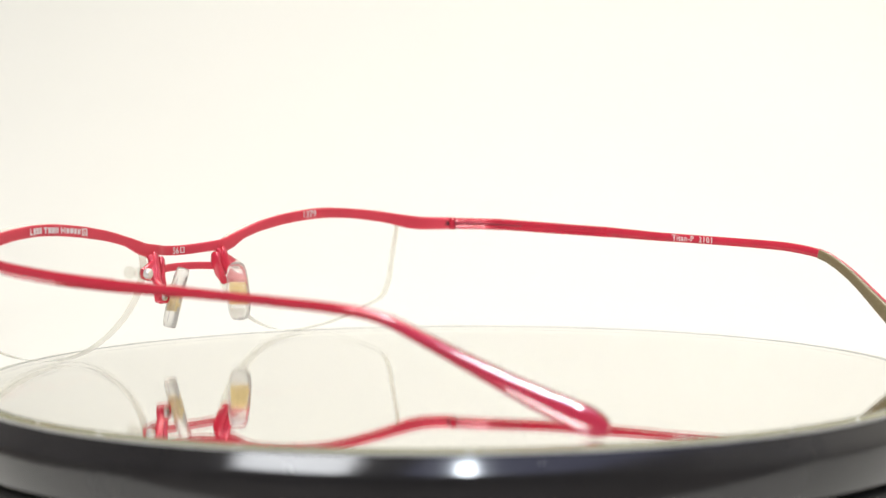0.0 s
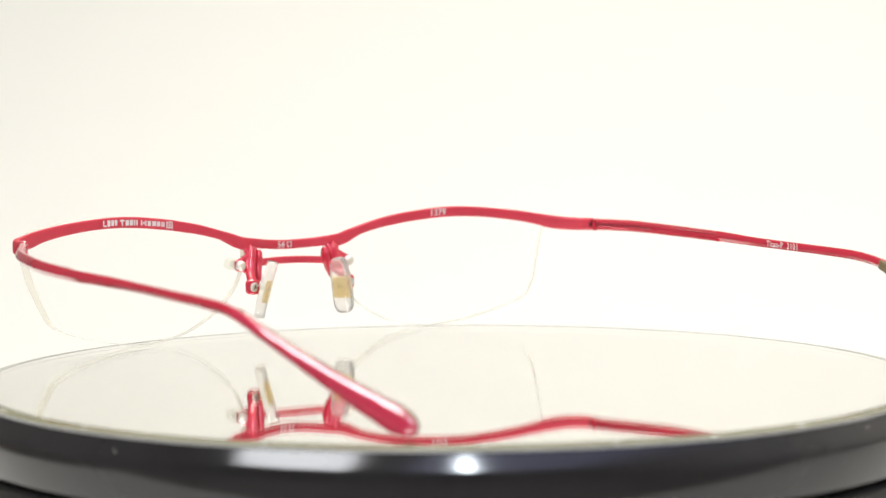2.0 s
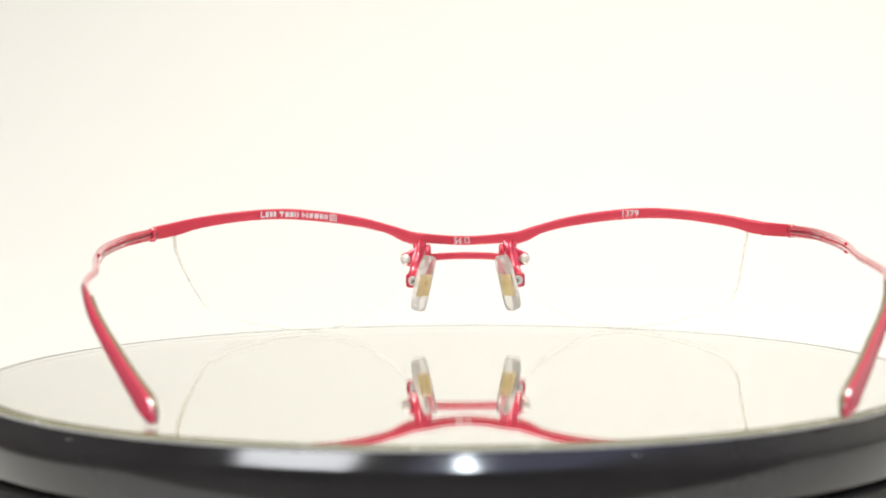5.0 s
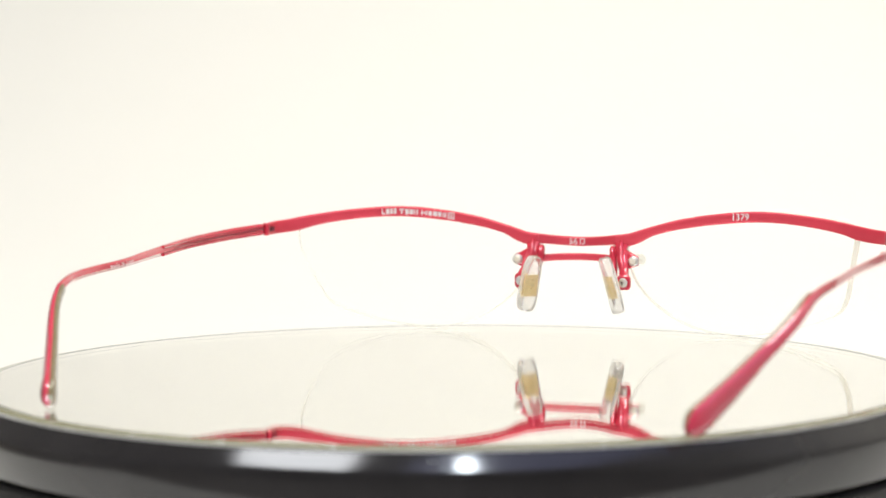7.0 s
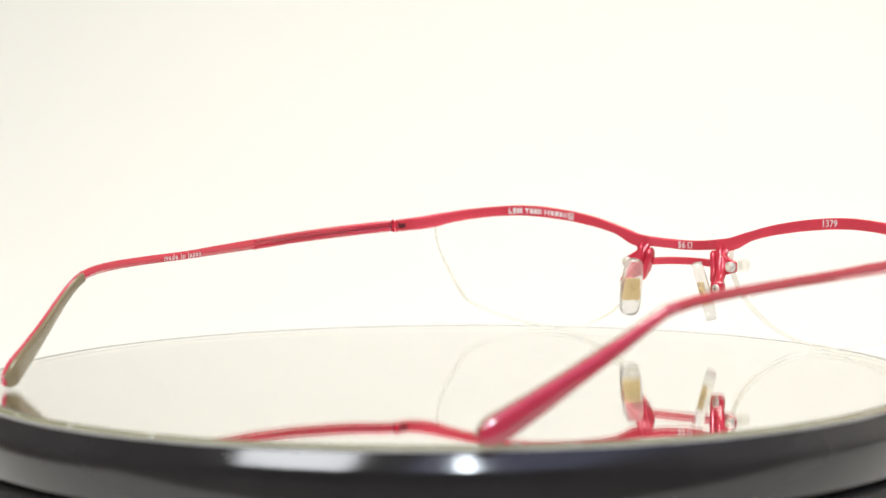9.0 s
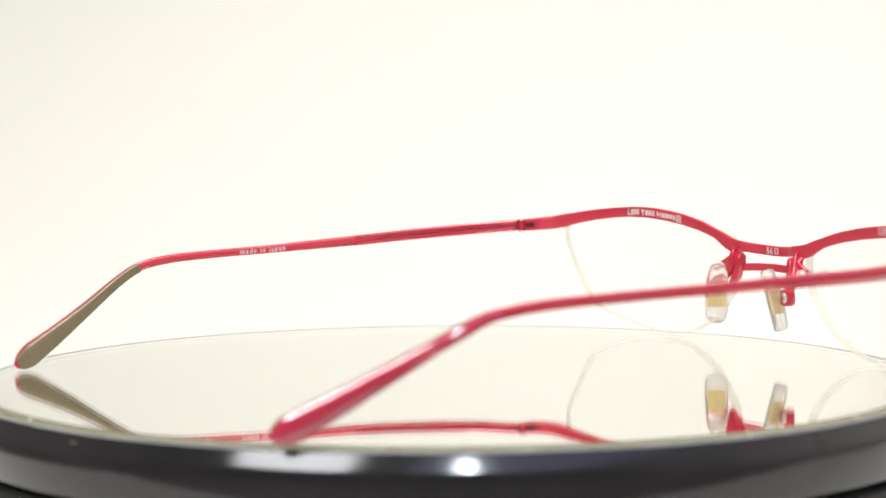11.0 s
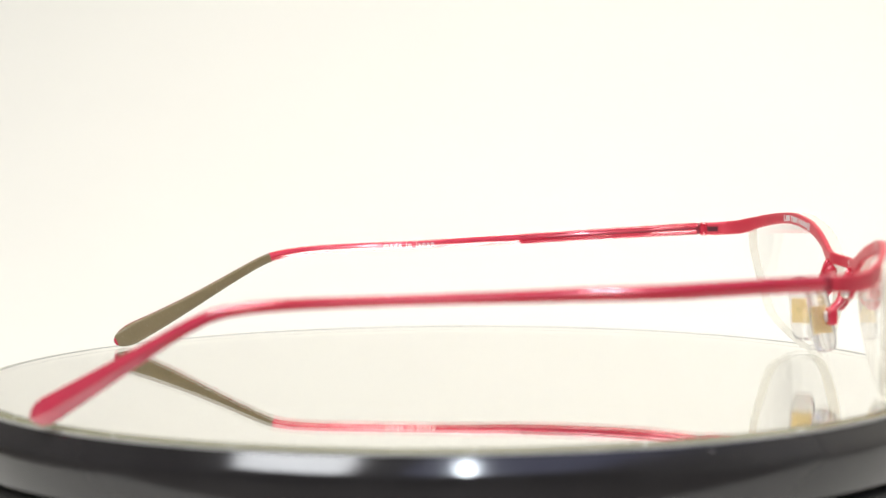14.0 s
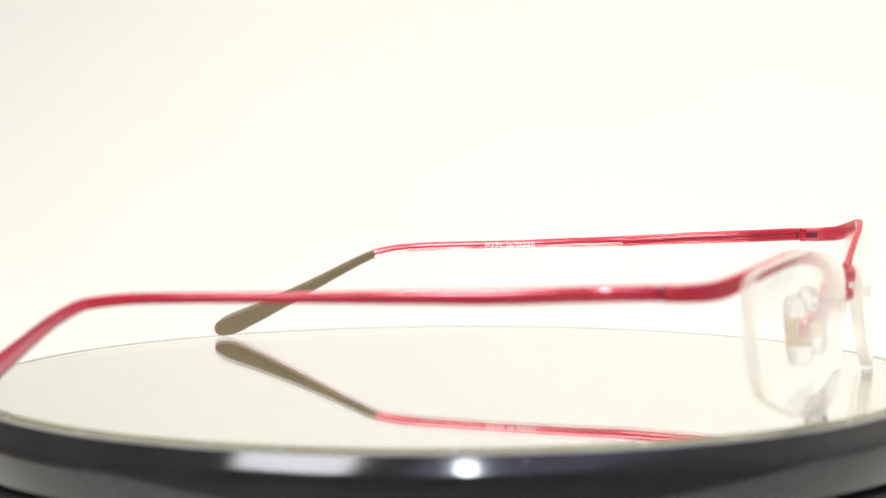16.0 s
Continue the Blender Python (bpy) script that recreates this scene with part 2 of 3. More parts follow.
# ---- turntable ----
def turntable():
    root = tagged(new("turntable"), "round black motorised display turntable with a mirror top", "turntable")
    base = part("base", lathe([(0.5, -12.4), (91.45, -12.4), (92.95, -13.2), (93.55, -15), (94.55, -33), (93.95, -35.9), (0.5, -35.9)], 192), MATT_BLACK, root, "matt black round base")
    # closes the gap under the platter; the gap's shade is its near-black colour
    part("gap_ring", lathe([(85.95, -11.2), (90.55, -11.2), (90.55, -12.6), (85.95, -12.6)], 128), DARK, base)
    plat = part("platter", lathe([(0.5, -3.5), (90.85, -3.5), (90.9, -1.1), (91.2, -1.2), (92.55, -3.6), (92.68, -3.87), (92.8, -4.2), (92.88, -4.55), (92.95, -4.95),
                                  (93.05, -10.9), (92.7, -11.4), (0.5, -11.4)], 320), BLACK, root, "glossy black platter with a chamfered rim")
    part("mirror", lathe([(0.02, -0.38), (40, -0.38), (88.6, -0.38), (88.6, -3.4), (0.02, -3.4)], 320), MIRROR, plat, "silvered back of the round mirror")
    part("mirror_glass", lathe([(0.02, 0.0), (40, 0.0), (88.6, 0.0), (88.65, -0.05), (88.65, -0.36)], 320, closed=False), GLASS, plat, "clear glass face over the silver").visible_shadow = False
    part("glass_seam", lathe([(88.66, -0.31), (88.69, -0.31), (88.69, -0.5), (88.66, -0.5)], 320), SEAM, plat, "thin dark line round the silvering")
    part("glass_edge", lathe([(88.7, -0.36), (88.8, -0.37), (90.7, -0.56), (90.85, -0.64), (90.85, -3.3), (88.7, -3.3)], 320), GLASS_EDGE, plat, "greenish bevelled glass edge")
    part("edge_line", lathe([(90.87, -0.72), (91.09, -0.8), (91.09, -1.14), (90.87, -1.14)], 320), LIP, plat, "thin pale edge line")
    # small chips and scratches round the edge
    rnd = random.Random(7)
    for k in range(30):
        a = radians(k * 12 + rnd.uniform(-5, 5))
        chip = rnd.random() < 0.6
        r = rnd.uniform(89.6, 90.7) if chip else rnd.uniform(91.5, 92.4)
        z = -0.35 - (r - 88.8) * 0.1 if chip else -1.2 - (r - 91.2) * 1.78
        bm = bmesh.new()
        n = 7
        tilt = Matrix.Rotation(a, 4, "Z") @ Matrix.Translation(Vector((r, 0, z)) * MM) @ Matrix.Rotation(radians(6 if chip else 60), 4, "Y") @ Matrix.Rotation(rnd.uniform(-1, 1), 4, "Z")
        top = bm.verts.new(tilt @ Vector((0, 0, 0.06 * MM)))
        w, l = (rnd.uniform(0.15, 0.4), rnd.uniform(0.3, 1.0)) if chip else (0.05, rnd.uniform(0.4, 1.3))
        ring = [bm.verts.new(tilt @ (Vector((w * math.cos(2 * math.pi * i / n), l * math.sin(2 * math.pi * i / n), -0.02)) * MM * rnd.uniform(0.7, 1.2))) for i in range(n)]
        for i in range(n):
            bm.faces.new((top, ring[i], ring[(i + 1) % n]))
        part("chip" if chip else "scratch", bm, FLECK, plat)
    return root, plat


# ---- eyeglasses, in a frame of their own: x along the front, y ahead, z up, mm ----
C = -1.3
BOW = spline([(0, 16.2), (10, 16.3), (20, 16.3), (30, 16.0), (38, 15.1), (46, 13.9), (54, 12.1), (60, 10.2), (64, 8.4), (72, 3.5)], 8)


def bow(U):
    return float(np.interp(abs(U), BOW[:, 0], BOW[:, 1])) - 0.006 * U


def on_front(U, w, off=0.0):
    """A point of the front's curved face; off: outwards (ahead)."""
    s = (bow(U + 1) - bow(U - 1)) / 2
    n = Vector((-s, 1, 0)).normalized()
    return Vector((U + C, bow(U), w)) + n * off


def on_bridge(U, w, off=0.0, bulge=3.0):
    """The bridge arches ahead between the two brows."""
    return on_front(U, w, off) + Vector((0, bulge * max(0, 1 - (U / 9.4) ** 2), 0))


BROW = [  # U, top, bottom
    (9.0, 22.05, 19.85), (11.0, 22.3, 19.6), (13.0, 22.75, 19.9), (17.0, 24.0, 21.85), (22.0, 25.4, 23.2), (26.0, 26.2, 23.9), (30.0, 26.85, 24.5),
    (37.0, 27.6, 25.2), (43.0, 27.75, 25.4), (49.5, 27.35, 25.05), (56.0, 26.65, 24.2), (60.5, 25.95, 23.3)]


def lean(U):
    return -0.0045 * U


def brow(side, parent):
    rows = []
    for U, t, b in BROW:
        p = on_front(U * side, (t + b) / 2 + lean(U * side))
        rows.append((*p, 0.55, (t - b) / 2))
    # end piece turns back to the hinge
    for x, y, t, b in ((63.6 + C * side, 8.5, 25.4, 22.35), (66.6 + C * side * 0.8, 6.8, 24.95, 21.95), (69.0 + C * side * 0.5, 4.4, 24.7, 21.8),
                       (70.0, 1.9, 24.5, 21.7), (70.1, 0.1, 24.45, 21.75)):
        f = min(1, max(0, (8.5 - y) / 7))
        rows.append((x * side, y - 0.012 * x * side * 0.5, ((t + b) / 2 + lean(x * side)) * (1 - f) + ARM[side][0][2] * f, 0.62 + 0.12 * f, (t - b) / 2))
    return part("brow_bar", sweep(spline(rows, 6)), RED, parent, "red anodised metal brow bar ending in the hinge end piece")


def text_mesh(name, body, size, mapping, parent, mat=None, space=1.0):
    cu = bpy.data.curves.new("text", "FONT")
    cu.body, cu.size, cu.resolution_u, cu.space_character, cu.offset = body, size, 2, space, 0.012 * size
    tmp = bpy.data.objects.new("text", cu)
    scene.collection.objects.link(tmp)
    bpy.context.view_layer.update()
    me = bpy.data.meshes.new_from_object(tmp.evaluated_get(bpy.context.evaluated_depsgraph_get()))
    bpy.data.objects.remove(tmp)
    for v in me.vertices:
        v.co = mapping(v.co.x, v.co.y) * MM
    me.name = name
    me.materials.clear()
    me.materials.append(mat or PRINT)
    ob = new(name, me)
    ob.parent = parent
    return ob


def back_of_front(U0, w0, slope=0.0, off=-0.6):
    """Writing on the wearer's side: starts at U0, runs with x."""
    return lambda x, y: on_front(U0 + x, w0 + y + slope * x, off)


def bars(name, U0, rows, parent, label, curve):
    """Plain raised bars along the front's back face: x, width, low, high."""
    bm = bmesh.new()
    for x, w, lo, hi in rows:
        x, w = x * 0.79, w * 0.79
        U = U0 + x
        z0 = curve(U)
        vs = [on_front(U + a, z0 + b, o) * MM for o in (-0.5, -0.62) for a, b in ((0, lo), (w, lo), (w, hi), (0, hi))]
        v = [bm.verts.new(q) for q in vs]
        for f in ((0, 1, 2, 3), (4, 5, 6, 7), (0, 1, 5, 4), (1, 2, 6, 5), (2, 3, 7, 6), (3, 0, 4, 7)):
            bm.faces.new([v[i] for i in f])
    return part(name, bm, PRINT, parent, label, smooth=False)


def brow_mid(U):
    us, t, b = zip(*BROW)
    return float(np.interp(abs(U), us, (np.array(t) + np.array(b)) / 2)) + lean(U)


LENS_OUT = [(11.3, 19.4), (12.3, 21.2), (14.3, 22.6), (17.5, 23.75), (22, 25.0), (26, 25.9), (30, 26.5), (37, 27.45), (43, 27.7), (49.5, 27.3), (56, 26.5), (60.5, 25.7), (63.0, 24.6),
            (63.9, 22.4), (63.9, 20.5), (63.5, 18.0), (62.4, 14.9), (60.0, 9.8), (57.6, 6.1), (55, 4.5), (51.6, 3.2), (44.5, 1.3), (36, 0.25), (29, 0.9), (23, 3.0), (17.5, 6.6),
            (13.8, 10.6), (12.0, 14.0), (11.2, 17)]
# the lens on the other side is cut straighter down its outer edge
LENS_SIDE = {-1: LENS_OUT, 1: LENS_OUT[:11] + [(59.6, 25.9), (61.6, 24.8), (62.3, 22.6), (62.1, 20.5), (61.6, 17.6), (61.1, 14.0), (60.4, 9.8), (58.6, 6.3)] + LENS_OUT[19:]}


def lens(side, parent):
    edge = LENS_SIDE[side]
    loop = spline(edge + edge[:1], 4)[:-1]
    cu, cw = 38.0, 13.0
    bm = bmesh.new()
    steps = 7
    def layer(off):
        c = bm.verts.new(on_front(cu * side, cw, off) * MM)
        rings = []
        for s in range(1, steps + 1):
            f = s / steps
            rings.append([bm.verts.new(on_front((cu + (U - cu) * f) * side, cw + (w - cw) * f + (lean(U * side) if w > 15 else 0) * f, off) * MM) for U, w in loop])
        n = len(loop)
        for k in range(n):
            bm.faces.new((c, rings[0][k], rings[0][(k + 1) % n]))
        for a, b in zip(rings, rings[1:]):
            for k in range(n):
                bm.faces.new((a[k], a[(k + 1) % n], b[(k + 1) % n], b[k]))
        return rings[-1]
    a, b = layer(0.62), layer(2.75)
    n = len(loop)
    for k in range(n):
        bm.faces.new((a[k], a[(k + 1) % n], b[(k + 1) % n], b[k]))
    ob = part("lens", bm, LENS, parent, "clear plano demo lens, rimless below")
    # ground edge: a thin ivory band round the open sides
    bm = bmesh.new()
    open_part = spline(edge + edge[:1], 5)
    rings = []
    for i, (U, w) in enumerate(open_part):
        q = open_part[min(i + 1, len(open_part) - 1)] - open_part[max(i - 1, 0)]
        nn = np.array((-q[1], q[0])) / np.hypot(*q)
        inn = np.array((cu - U, cw - w))
        nn = nn if nn @ inn < 0 else -nn
        ring = []
        for off, out in ((0.6, -0.02), (0.6, 0.015), (2.77, 0.015), (2.77, -0.02)):
            ring.append(bm.verts.new(on_front((U + nn[0] * out) * side, w + nn[1] * out + (lean(U * side) if w > 15 else 0), off) * MM))
        rings.append(ring)
    for p, q in zip(rings, rings[1:]):
        for k in range(4):
            bm.faces.new((p[k], p[(k + 1) % 4], q[(k + 1) % 4], q[k]))
    bm.faces.new(rings[0])
    bm.faces.new(rings[-1])
    part("lens_edge", bm, LENS_EDGE, ob, "ground ivory lens edge")
    return ob


def bridge(parent):
    rows = []
    for U, t, b in ((-9.6, 22.1, 19.7), (-8.2, 21.95, 19.75), (-5, 21.55, 19.45), (0, 21.3, 19.2), (5, 21.55, 19.45), (8.2, 21.95, 19.75), (9.6, 22.1, 19.7)):
        rows.append((*on_bridge(U, (t + b) / 2 + lean(U), -0.45 if abs(U) < 9 else 0.0), 0.5, (t - b) / 2))
    br = part("bridge", sweep(spline(rows, 5)), RED, parent, "flat red metal bridge")
    text_mesh("lettering", "56", 1.95, (lambda x, y: on_bridge(-2.45 + x, 19.65 + y, -1.1)), br)
    bm = bmesh.new()
    for cx, cz, sx, sz in ((0.0, 20.33, 0.17, 1.2), (0.95, 20.33, 0.17, 1.2), (0.475, 20.86, 1.12, 0.16), (0.475, 19.8, 1.12, 0.16)):
        box(bm, on_bridge(cx + 0.1, cz, -1.05), (sx, 0.12, sz))
    part("box_mark", bm, PRINT, br, smooth=False)
    rows = [(*on_bridge(U, z, 0.0, 2.0), 0.55, 0.8) for U, z in ((-8.9, 16.5), (-5, 16.75), (0, 16.85), (5, 16.75), (8.9, 16.5))]
    bb = part("lower_bridge_bar", sweep(spline(rows, 6)), RED, parent, "slim second bar under the bridge")
    for s in (-1, 1):
        rows = [(*on_front(u * s, z, o), w, d) for u, z, o, w, d in ((9.2, 12.7, -2.4, 0.3, 0.4), (9.1, 13.2, -2.1, 0.55, 0.8), (8.8, 15.0, -1.0, 0.7, 1.1), (8.35, 17.5, -0.4, 0.75, 1.2), (8.25, 19.0, -0.4, 0.65, 1.05), (8.2, 19.6, -0.4, 0.35, 0.5))]
        part("bar_end", sweep(rows, up=(0, 1, 0), power=0.6), RED_GLOSS, bb)


def pad_arm(side, parent):
    """Post from the brow to the lower screw eye, with a branch to the bolt through the lens."""
    P = lambda U, y, z: (U * side + C, y - 0.006 * U * side, z)
    rows = [(*P(10.3, 16.4, 21.2), 2.0, 0.4), (*P(10.3, 16.35, 20.4), 1.9, 0.45), (*P(10.25, 15.9, 19.2), 1.45, 0.7), (*P(10.4, 15.5, 18.0), 1.3, 0.85),
            (*P(10.85, 14.9, 16.4), 1.4, 0.9), (*P(11.3, 13.8, 14.6), 1.1, 0.8), (*P(11.7, 12.4, 13.2), 1.05, 0.8), (*P(11.9, 11.9, 12.3), 1.2, 0.7)]
    bm = sweep(spline(rows, 4), up=(0, 1, 0.2), power=0.7)
    sweep([(*P(11.55, 12.6, 11.8), 1.2, 1.3), (*P(11.65, 12.35, 11.8), 1.5, 1.65), (*P(11.95, 11.4, 11.8), 1.5, 1.65), (*P(12.0, 11.15, 11.8), 1.25, 1.4)], bm=bm, n=24, power=0.5, up=(0, 0, 1))
    sweep([(*P(10.6, 15.3, 16.9), 0.7, 2.5), (*P(11.8, 15.25, 16.6), 0.7, 2.1), (*P(13.0, 15.2, 16.4), 0.7, 1.6), (*P(14.2, 15.1, 16.35), 0.6, 1.1)], bm=bm, power=0.7)
    # glossy bead down the post
    sweep(spline([(*P(10.3, 15.6, 20.7), 0.3, 0.3), (*P(10.25, 15.1, 19.4), 0.6, 0.5), (*P(10.5, 14.5, 17.0), 0.8, 0.6), (*P(11.1, 13.5, 15.0), 0.65, 0.5), (*P(11.5, 12.4, 13.4), 0.4, 0.4)], 4), up=(0, 1, 0.2), power=1.0, bm=bm)
    arm = part("pad_arm", bm, RED_GLOSS, parent, "red cast pad arm with screw eyes")
    sc = part("screw", barrel(P(11.8, 11.0, 11.8), (0.25 * side, 1, 0.1), 1.05, 0.5, bevel=0.15), STEEL, arm, "small cross-head steel screw")
    # bars on the uncut screw head, coloured dark as the shade in its cross
    bm = bmesh.new()
    for a in (0.4, 0.4 + math.pi / 2):
        box(bm, Vector(P(11.75, 10.74, 11.8)), (1.2, 0.06, 0.25), Matrix.Rotation(a, 4, "Y"))
    part("screw_cross_shade", bm, DARK, arm, smooth=False)
    part("bolt_cap", barrel(P(13.4, 14.2, 16.35), (0, 1, 0), 1.1, 1.3, bevel=0.3), STEEL, arm, "pale steel bolt cap")
    part("bolt", barrel(P(13.4, 13.52, 16.35), (0, 1, 0), 0.72, 0.3, bevel=0.1), NYLON, arm, "cream nylon bolt end")
    part("bushing", barrel(P(13.4, 15.8, 16.35), (0, 1, 0), 1.25, 3.2, bevel=0.3), SILICONE, arm, "clear nylon bushing")
    part("front_washer", barrel(P(13.4, 19.7, 16.35), (0, 1, 0), 1.35, 1.4, bevel=0.35), SILICONE, arm, "clear washer on the lens front")


def nose_pad(side, parent):
    m = Matrix.Translation(Vector((9.4 * side + C, 10.4, 11.3)) * MM) @ Matrix.Rotation(radians(122 * side), 4, "Z") @ Matrix.Rotation(radians(-15), 4, "X")
    bm = bmesh.new()
    rings = []
    n = 28
    for t, s in ((-1.1, 0.72), (-0.95, 0.9), (-0.3, 1.0), (0.35, 1.0), (0.95, 0.88), (1.15, 0.7)):
        ring = []
        for k in range(n):
            a, b = rounded(k, n, 0.55)
            w = 2.4 - 0.2 * b
            ring.append(bm.verts.new(m @ (Vector((a * w * s, t + 0.25 * (b * b - 0.5), b * 6.4 * (0.9 + 0.1 * s))) * MM)))
        rings.append(ring)
    for a, b in zip(rings, rings[1:]):
        for k in range(n):
            bm.faces.new((a[k], a[(k + 1) % n], b[(k + 1) % n], b[k]))
    bm.faces.new(rings[0])
    bm.faces.new(rings[-1])
    pad = part("nose_pad", bm, PAD, parent, "clear silicone nose pad with a gold plate inside")
    bm = bmesh.new()
    mm = m @ Matrix.Translation(Vector((0, 0.1, -0.4)) * MM)
    bmesh.ops.create_cube(bm, size=1, matrix=Matrix.Diagonal((3.5 * MM, 0.4 * MM, 5.0 * MM, 1)))
    for v in bm.verts:
        v.co.x *= 1.1 if v.co.z < 0 else 0.9
    bmesh.ops.transform(bm, matrix=mm, verts=bm.verts)
    bmesh.ops.bevel(bm, geom=bm.edges[:], offset=0.00012, segments=2, affect="EDGES")
    part("pad_plate", bm, GOLD, pad, "gold-coloured metal plate")
    bm = bmesh.new()
    for z in (-1.0, 1.0):
        barrel((0, 0, 0), (0, 1, 0), 0.5, 0.5, bm=bm, n=12, bevel=0.1)
        bmesh.ops.transform(bm, matrix=mm @ Matrix.Translation((0, 0.0002, z * MM)), verts=bm.verts[-48:])
    part("pad_rivet", bm, GOLD, pad)
    # wire from the screw eye into the pad
    eye = Vector((11.8 * side + C, 10.9, 12.0))
    end = (m @ Vector((0, 0.9 * MM, 0))) / MM
    part("pad_stem", sweep([(*eye, 0.5, 0.5), (*((eye + end) / 2), 0.5, 0.5), (*end, 0.5, 0.5)], power=1.0), SILICONE, pad)


ARM = {  # x outwards, y, z mid, half thickness, half height
    -1: [(70.6, -1.2, 23.16, 0.75, 1.32), (72.4, -5.0, 22.89, 0.8, 1.32), (75.0, -12.0, 22.37, 0.85, 1.3), (76.8, -26.0, 21.6, 0.85, 1.25), (76.3, -40.0, 20.89, 0.8, 1.12), (74.6, -52.0, 20.5, 0.72, 1.0), (73.3, -63.0, 20.06, 0.7, 0.88), (72.9, -75.0, 19.69, 0.7, 0.88), (72.0, -85.0, 19.24, 0.7, 0.92), (70.8, -91.0, 18.63, 0.75, 0.95), (70.0, -94.5, 17.89, 0.8, 0.97)],
    1: [(70.1, -1.2, 22.99, 0.75, 1.32), (71.5, -5.0, 22.99, 0.8, 1.32), (73.5, -12.0, 22.87, 0.85, 1.3), (75.0, -26.0, 22.34, 0.85, 1.25), (74.6, -40.0, 22.03, 0.8, 1.15), (73.6, -52.0, 21.64, 0.72, 1.0), (73.0, -63.0, 21.37, 0.7, 0.92), (72.7, -75.0, 21.06, 0.7, 0.92), (72.4, -85.0, 20.7, 0.7, 0.95), (71.7, -91.0, 20.17, 0.75, 0.97), (71.1, -95.0, 19.56, 0.8, 0.97)],
}
TIP = {  # x outwards, y, z mid, half height
    -1: [(70.0, -94.3, 17.97, 1.0), (69.2, -97.0, 16.88, 1.02), (67.9, -100.5, 15.05, 1.08), (65.8, -105.0, 12.62, 1.2), (62.8, -111.0, 9.5, 1.5), (59.8, -117.0, 6.59, 1.9), (56.8, -123.0, 3.95, 2.3), (54.9, -126.8, 2.54, 2.35), (54.1, -128.4, 2.11, 1.95), (53.7, -129.4, 1.88, 1.0)],
    1: [(71.1, -94.8, 19.64, 1.0), (70.6, -97.5, 18.83, 1.02), (69.8, -101.0, 17.12, 1.08), (68.2, -105.5, 14.64, 1.2), (65.2, -111.5, 11.21, 1.5), (62.3, -117.5, 7.87, 1.9), (58.9, -124.0, 4.36, 2.3), (57.0, -128.0, 2.46, 2.35), (56.2, -129.8, 1.94, 1.95), (55.8, -130.8, 1.88, 1.0)],
}


def temple(side, parent):
    rows = [(x * side, y, z, a, b) for x, y, z, a, b in ARM[side]]
    arm = part("temple", sweep(spline(rows, 6), up=(0, 0, 1), section=RIDGE), RED_GLOSS, parent, "slim red metal temple arm with an acetate tip")
    # hinge at the front end
    hz = ARM[side][0][2]
    kx = 69.85 * side
    for dz in (-1.0, 1.0):
        part("hinge_knuckle", barrel((kx, 0.05, hz + dz), (0, 0, 1), 0.85, 0.85, bevel=0.25), RED_GLOSS, arm)
    part("hinge_tongue", barrel((kx, 0.05, hz), (0, 0, 1), 0.8, 1.3, bevel=0.1), RED_GLOSS, arm)
    part("hinge_screw", barrel((kx, 0.05, hz + 1.46), (0, 0, 1), 0.55, 0.2, bevel=0.1), STEEL, arm, "small steel hinge screw")
    # solid block where the hinge is hollow; the slot's shade is its dark colour
    bm = bmesh.new()
    box(bm, (69.3 * side, 1.9, hz), (0.3, 2.3, 1.0))
    part("hinge_slot_shade", bm, SLOT, arm, smooth=False)
    # set-back seam before the arm, its shade deepened by a dark red colour
    part("hinge_collar", sweep([(ARM[side][0][0] * side, -0.5, ARM[side][0][2], 0.6, 1.2), ((ARM[side][0][0] + 0.15) * side, -1.5, ARM[side][0][2], 0.6, 1.2)], power=0.62), GROOVE, arm)
    # two raised rails on the inner side
    for dz in (-0.8, 0.8):
        rr = [(x * side - 0.42 * side, y, z + dz, 0.42, 0.36) for x, y, z, a, b in spline(ARM[side][:5], 5)]
        part("spring_rail", sweep(rr, power=1.0), RED_GLOSS, arm)
    # thin strip between the rails; its dark colour is the spring groove's shade
    rr = [(x * side - (a + 0.02) * side, y, z, 0.06, 0.3 * (1 + y / 42)) for x, y, z, a, b in spline(ARM[side][:5], 5) if y > (-36 if side < 0 else -20)]
    part("groove_strip", sweep(rr, n=8), GROOVE, arm, "thin strip coloured dark for the shade in the spring hinge groove")
    # acetate tip: red outside, taupe lining inside
    rows = spline(TIP[side][:-3], 5)
    thick = np.interp(np.arange(len(rows)), [0, 8, 28, len(rows) - 1], [0.78, 0.85, 1.2, 1.35])
    step = (rows[-1] - rows[-3])[:3]
    step *= (5.2 if side < 0 else 4.4) / np.linalg.norm(step)
    ends = [(k / 7, math.sqrt(1 - (k / 7) ** 2)) for k in range(1, 7)] + [(0.97, 0.24)]
    base_row, base_thick = rows[-1], thick[-1]
    rows = np.vstack([rows] + [[*(base_row[:3] + step * f), base_row[3] * g] for f, g in ends])
    thick = np.append(thick, [base_thick * max(g, 0.3) for f, g in ends])
    low = min(r[2] - 0.985 * r[3] for r in rows[-14:]) - 0.05
    rows[:, 2] -= low * np.clip((-102 - rows[:, 1]) / 22, 0, 1) ** 1.2
    out = [(x * side + 0.1 * side, y, z, t, h) for (x, y, z, h), t in zip(rows, thick)]
    part("temple_tip", sweep(out, up=(0, 0, 1), section=RIDGE), PINK, arm, "glossy translucent red acetate tip")
    inn = [(x * side - (t * 0.55 + 0.1) * side, y, z - 0.02, t * 0.55, h * 0.97) for (x, y, z, h), t in list(zip(rows, thick))[1:-1]]
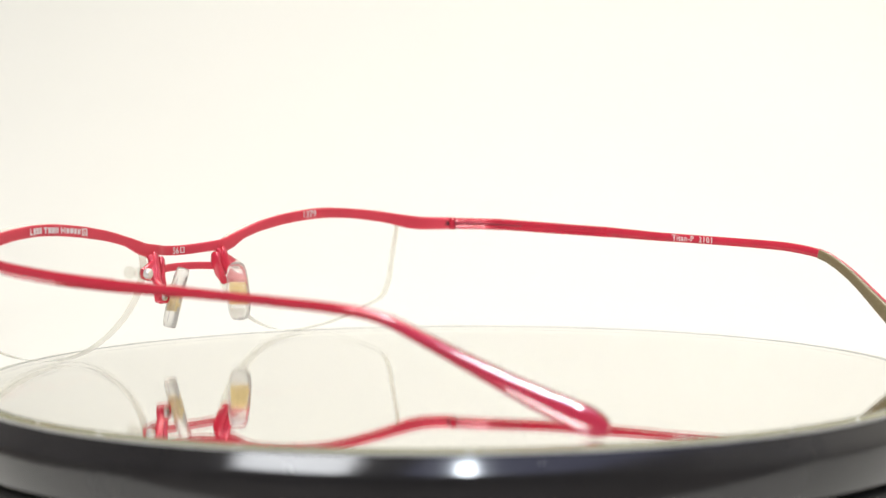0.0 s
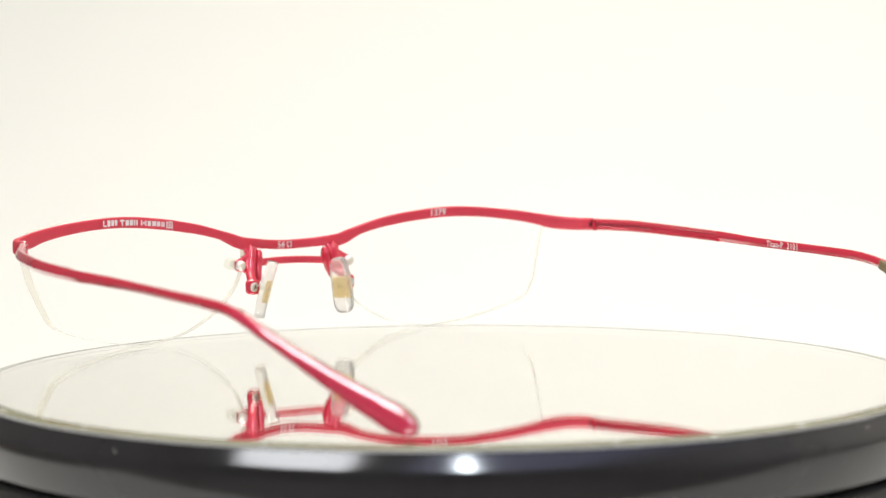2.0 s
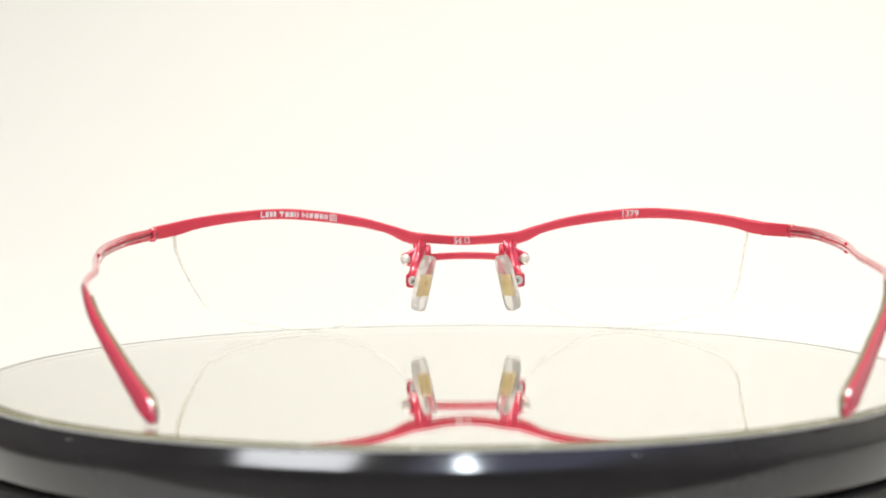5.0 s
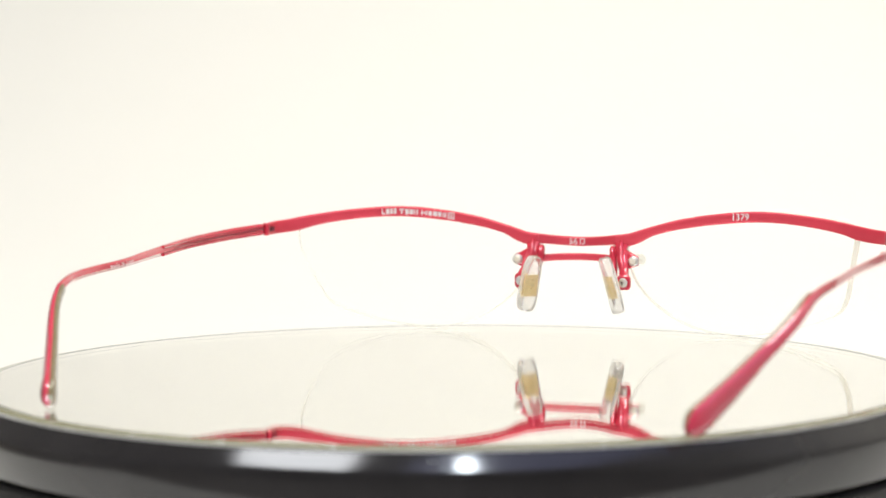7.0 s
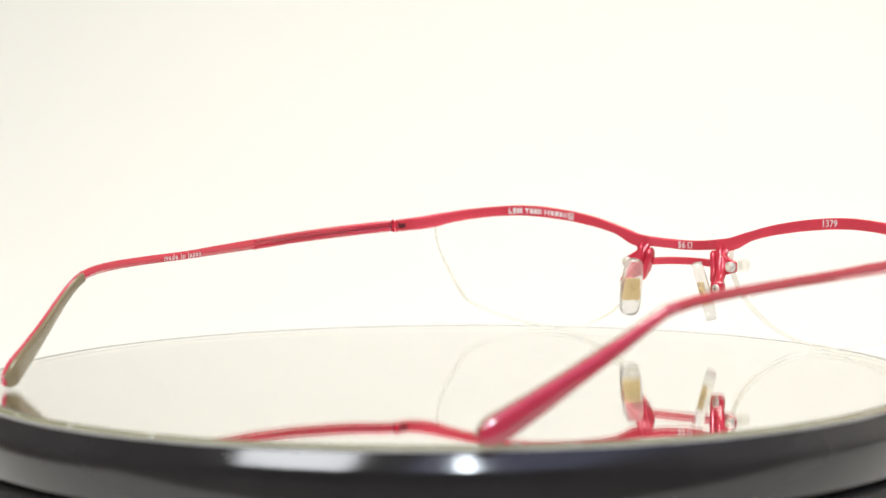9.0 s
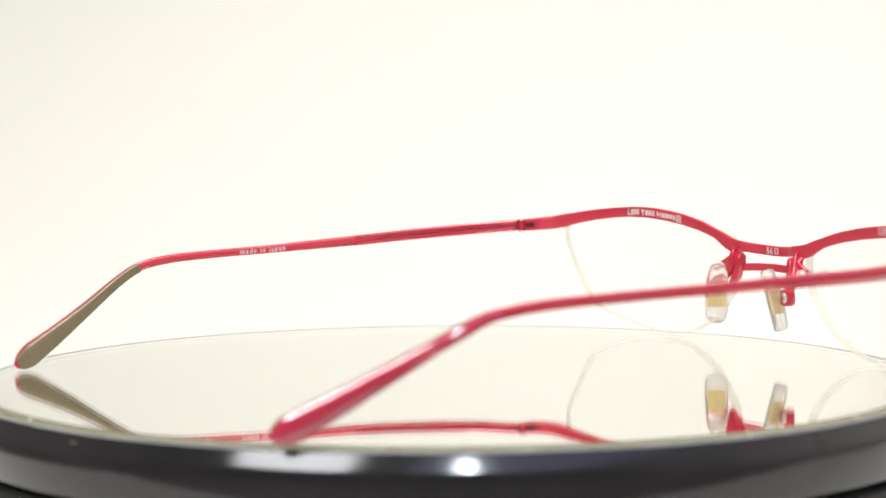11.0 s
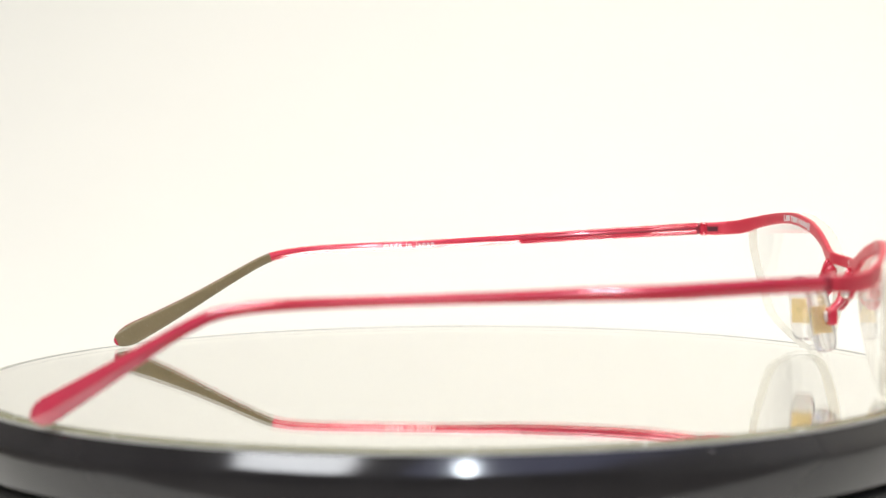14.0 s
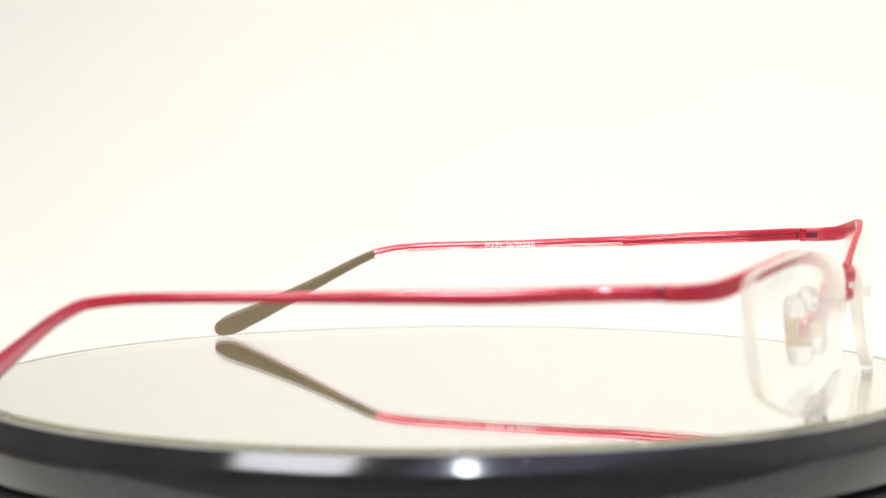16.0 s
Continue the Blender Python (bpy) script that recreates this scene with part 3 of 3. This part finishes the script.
    part("tip_lining", sweep(inn, n=20, power=0.6, up=(0, 0, 1)), TAUPE, arm, "taupe acetate inner lining")
    # writing on the inner side
    body, y0, size = ("made in japan", -70.2, 1.6) if side < 0 else ("Titan-P  2101", -69.5, 1.75)
    mid = spline(ARM[side], 6)[::-1]

    def place(x, y):
        # reads along +y on the left arm, along -y on the right one
        yy = y0 + x if side < 0 else -58.3 - x
        xx, zz, tt = (float(np.interp(yy, mid[:, 1], mid[:, k])) for k in (0, 2, 3))
        return Vector(((xx - tt - 0.03) * side, yy, zz - 0.5 + y))
    text_mesh("lettering", body, size, place, arm, space=1.25 if side < 0 else 1.1)
    return arm


def eyeglasses():
    root = tagged(new("eyeglasses"), "red metal half-rim eyeglasses standing open on the mirror", "eyeglasses")
    bars_l = [(0, 0.3, -0.6, 0.75), (0.3, 0.7, -0.6, -0.25), (1.3, 0.9, -0.6, 0.7), (2.5, 0.8, -0.55, 0.65), (3.6, 0.7, -0.55, 0.65),
              (5.2, 1.3, 0.25, 0.65), (5.7, 0.35, -0.55, 0.3), (6.9, 1.0, -0.55, 0.6), (8.2, 1.0, -0.55, 0.6), (9.5, 0.35, -0.55, 0.6), (10.2, 0.4, -0.55, 0.6),
              (11.6, 0.4, -0.55, 0.6), (12.2, 0.5, -0.2, 0.2), (12.9, 0.4, -0.55, 0.6), (13.7, 1.0, -0.55, 0.5), (15.1, 1.2, -0.5, 0.55), (16.6, 0.9, -0.5, 0.55), (17.9, 0.4, -0.5, 0.55), (18.5, 0.4, -0.5, 0.55)]
    for side in (-1, 1):
        b = brow(side, root)
        if side < 0:
            for row in bars_l:
                bars("maker_mark", -45.8, [row], b, "small white printed mark", brow_mid)
            bars("maker_stamp", -30.4, [(0, 0.3, -0.75, 0.7), (1.6, 0.3, -0.75, 0.7), (0.3, 1.3, 0.45, 0.7), (0.3, 1.3, -0.75, -0.5), (0.6, 0.7, -0.3, -0.05), (0.7, 0.5, 0.1, 0.3)], b, "small white square stamp", brow_mid)
        else:
            text_mesh("lettering", "1379", 2.05, back_of_front(35.15, 25.6, 0.03, -0.62), b)
        lens(side, root)
    bridge(root)
    for side in (-1, 1):
        pad_arm(side, root)
        nose_pad(side, root)
        temple(side, root)
    return root


sweep_backdrop()
room()
TABLE, PLATTER = turntable()
GLASSES = eyeglasses()


def motions():
    walk(cam, [(t, stand(near)) for t, near in RACK])
    turns = [(k * 0.5, pose(0, 0, 0, 0, 0, a)) for k, a in enumerate(TURN)]
    walk(PLATTER, turns)
    seat = pose(0.00829, 0.0576, 0, 0, 0, -2.295)
    walk(GLASSES, [(t, m @ seat) for t, m in turns])


motions()
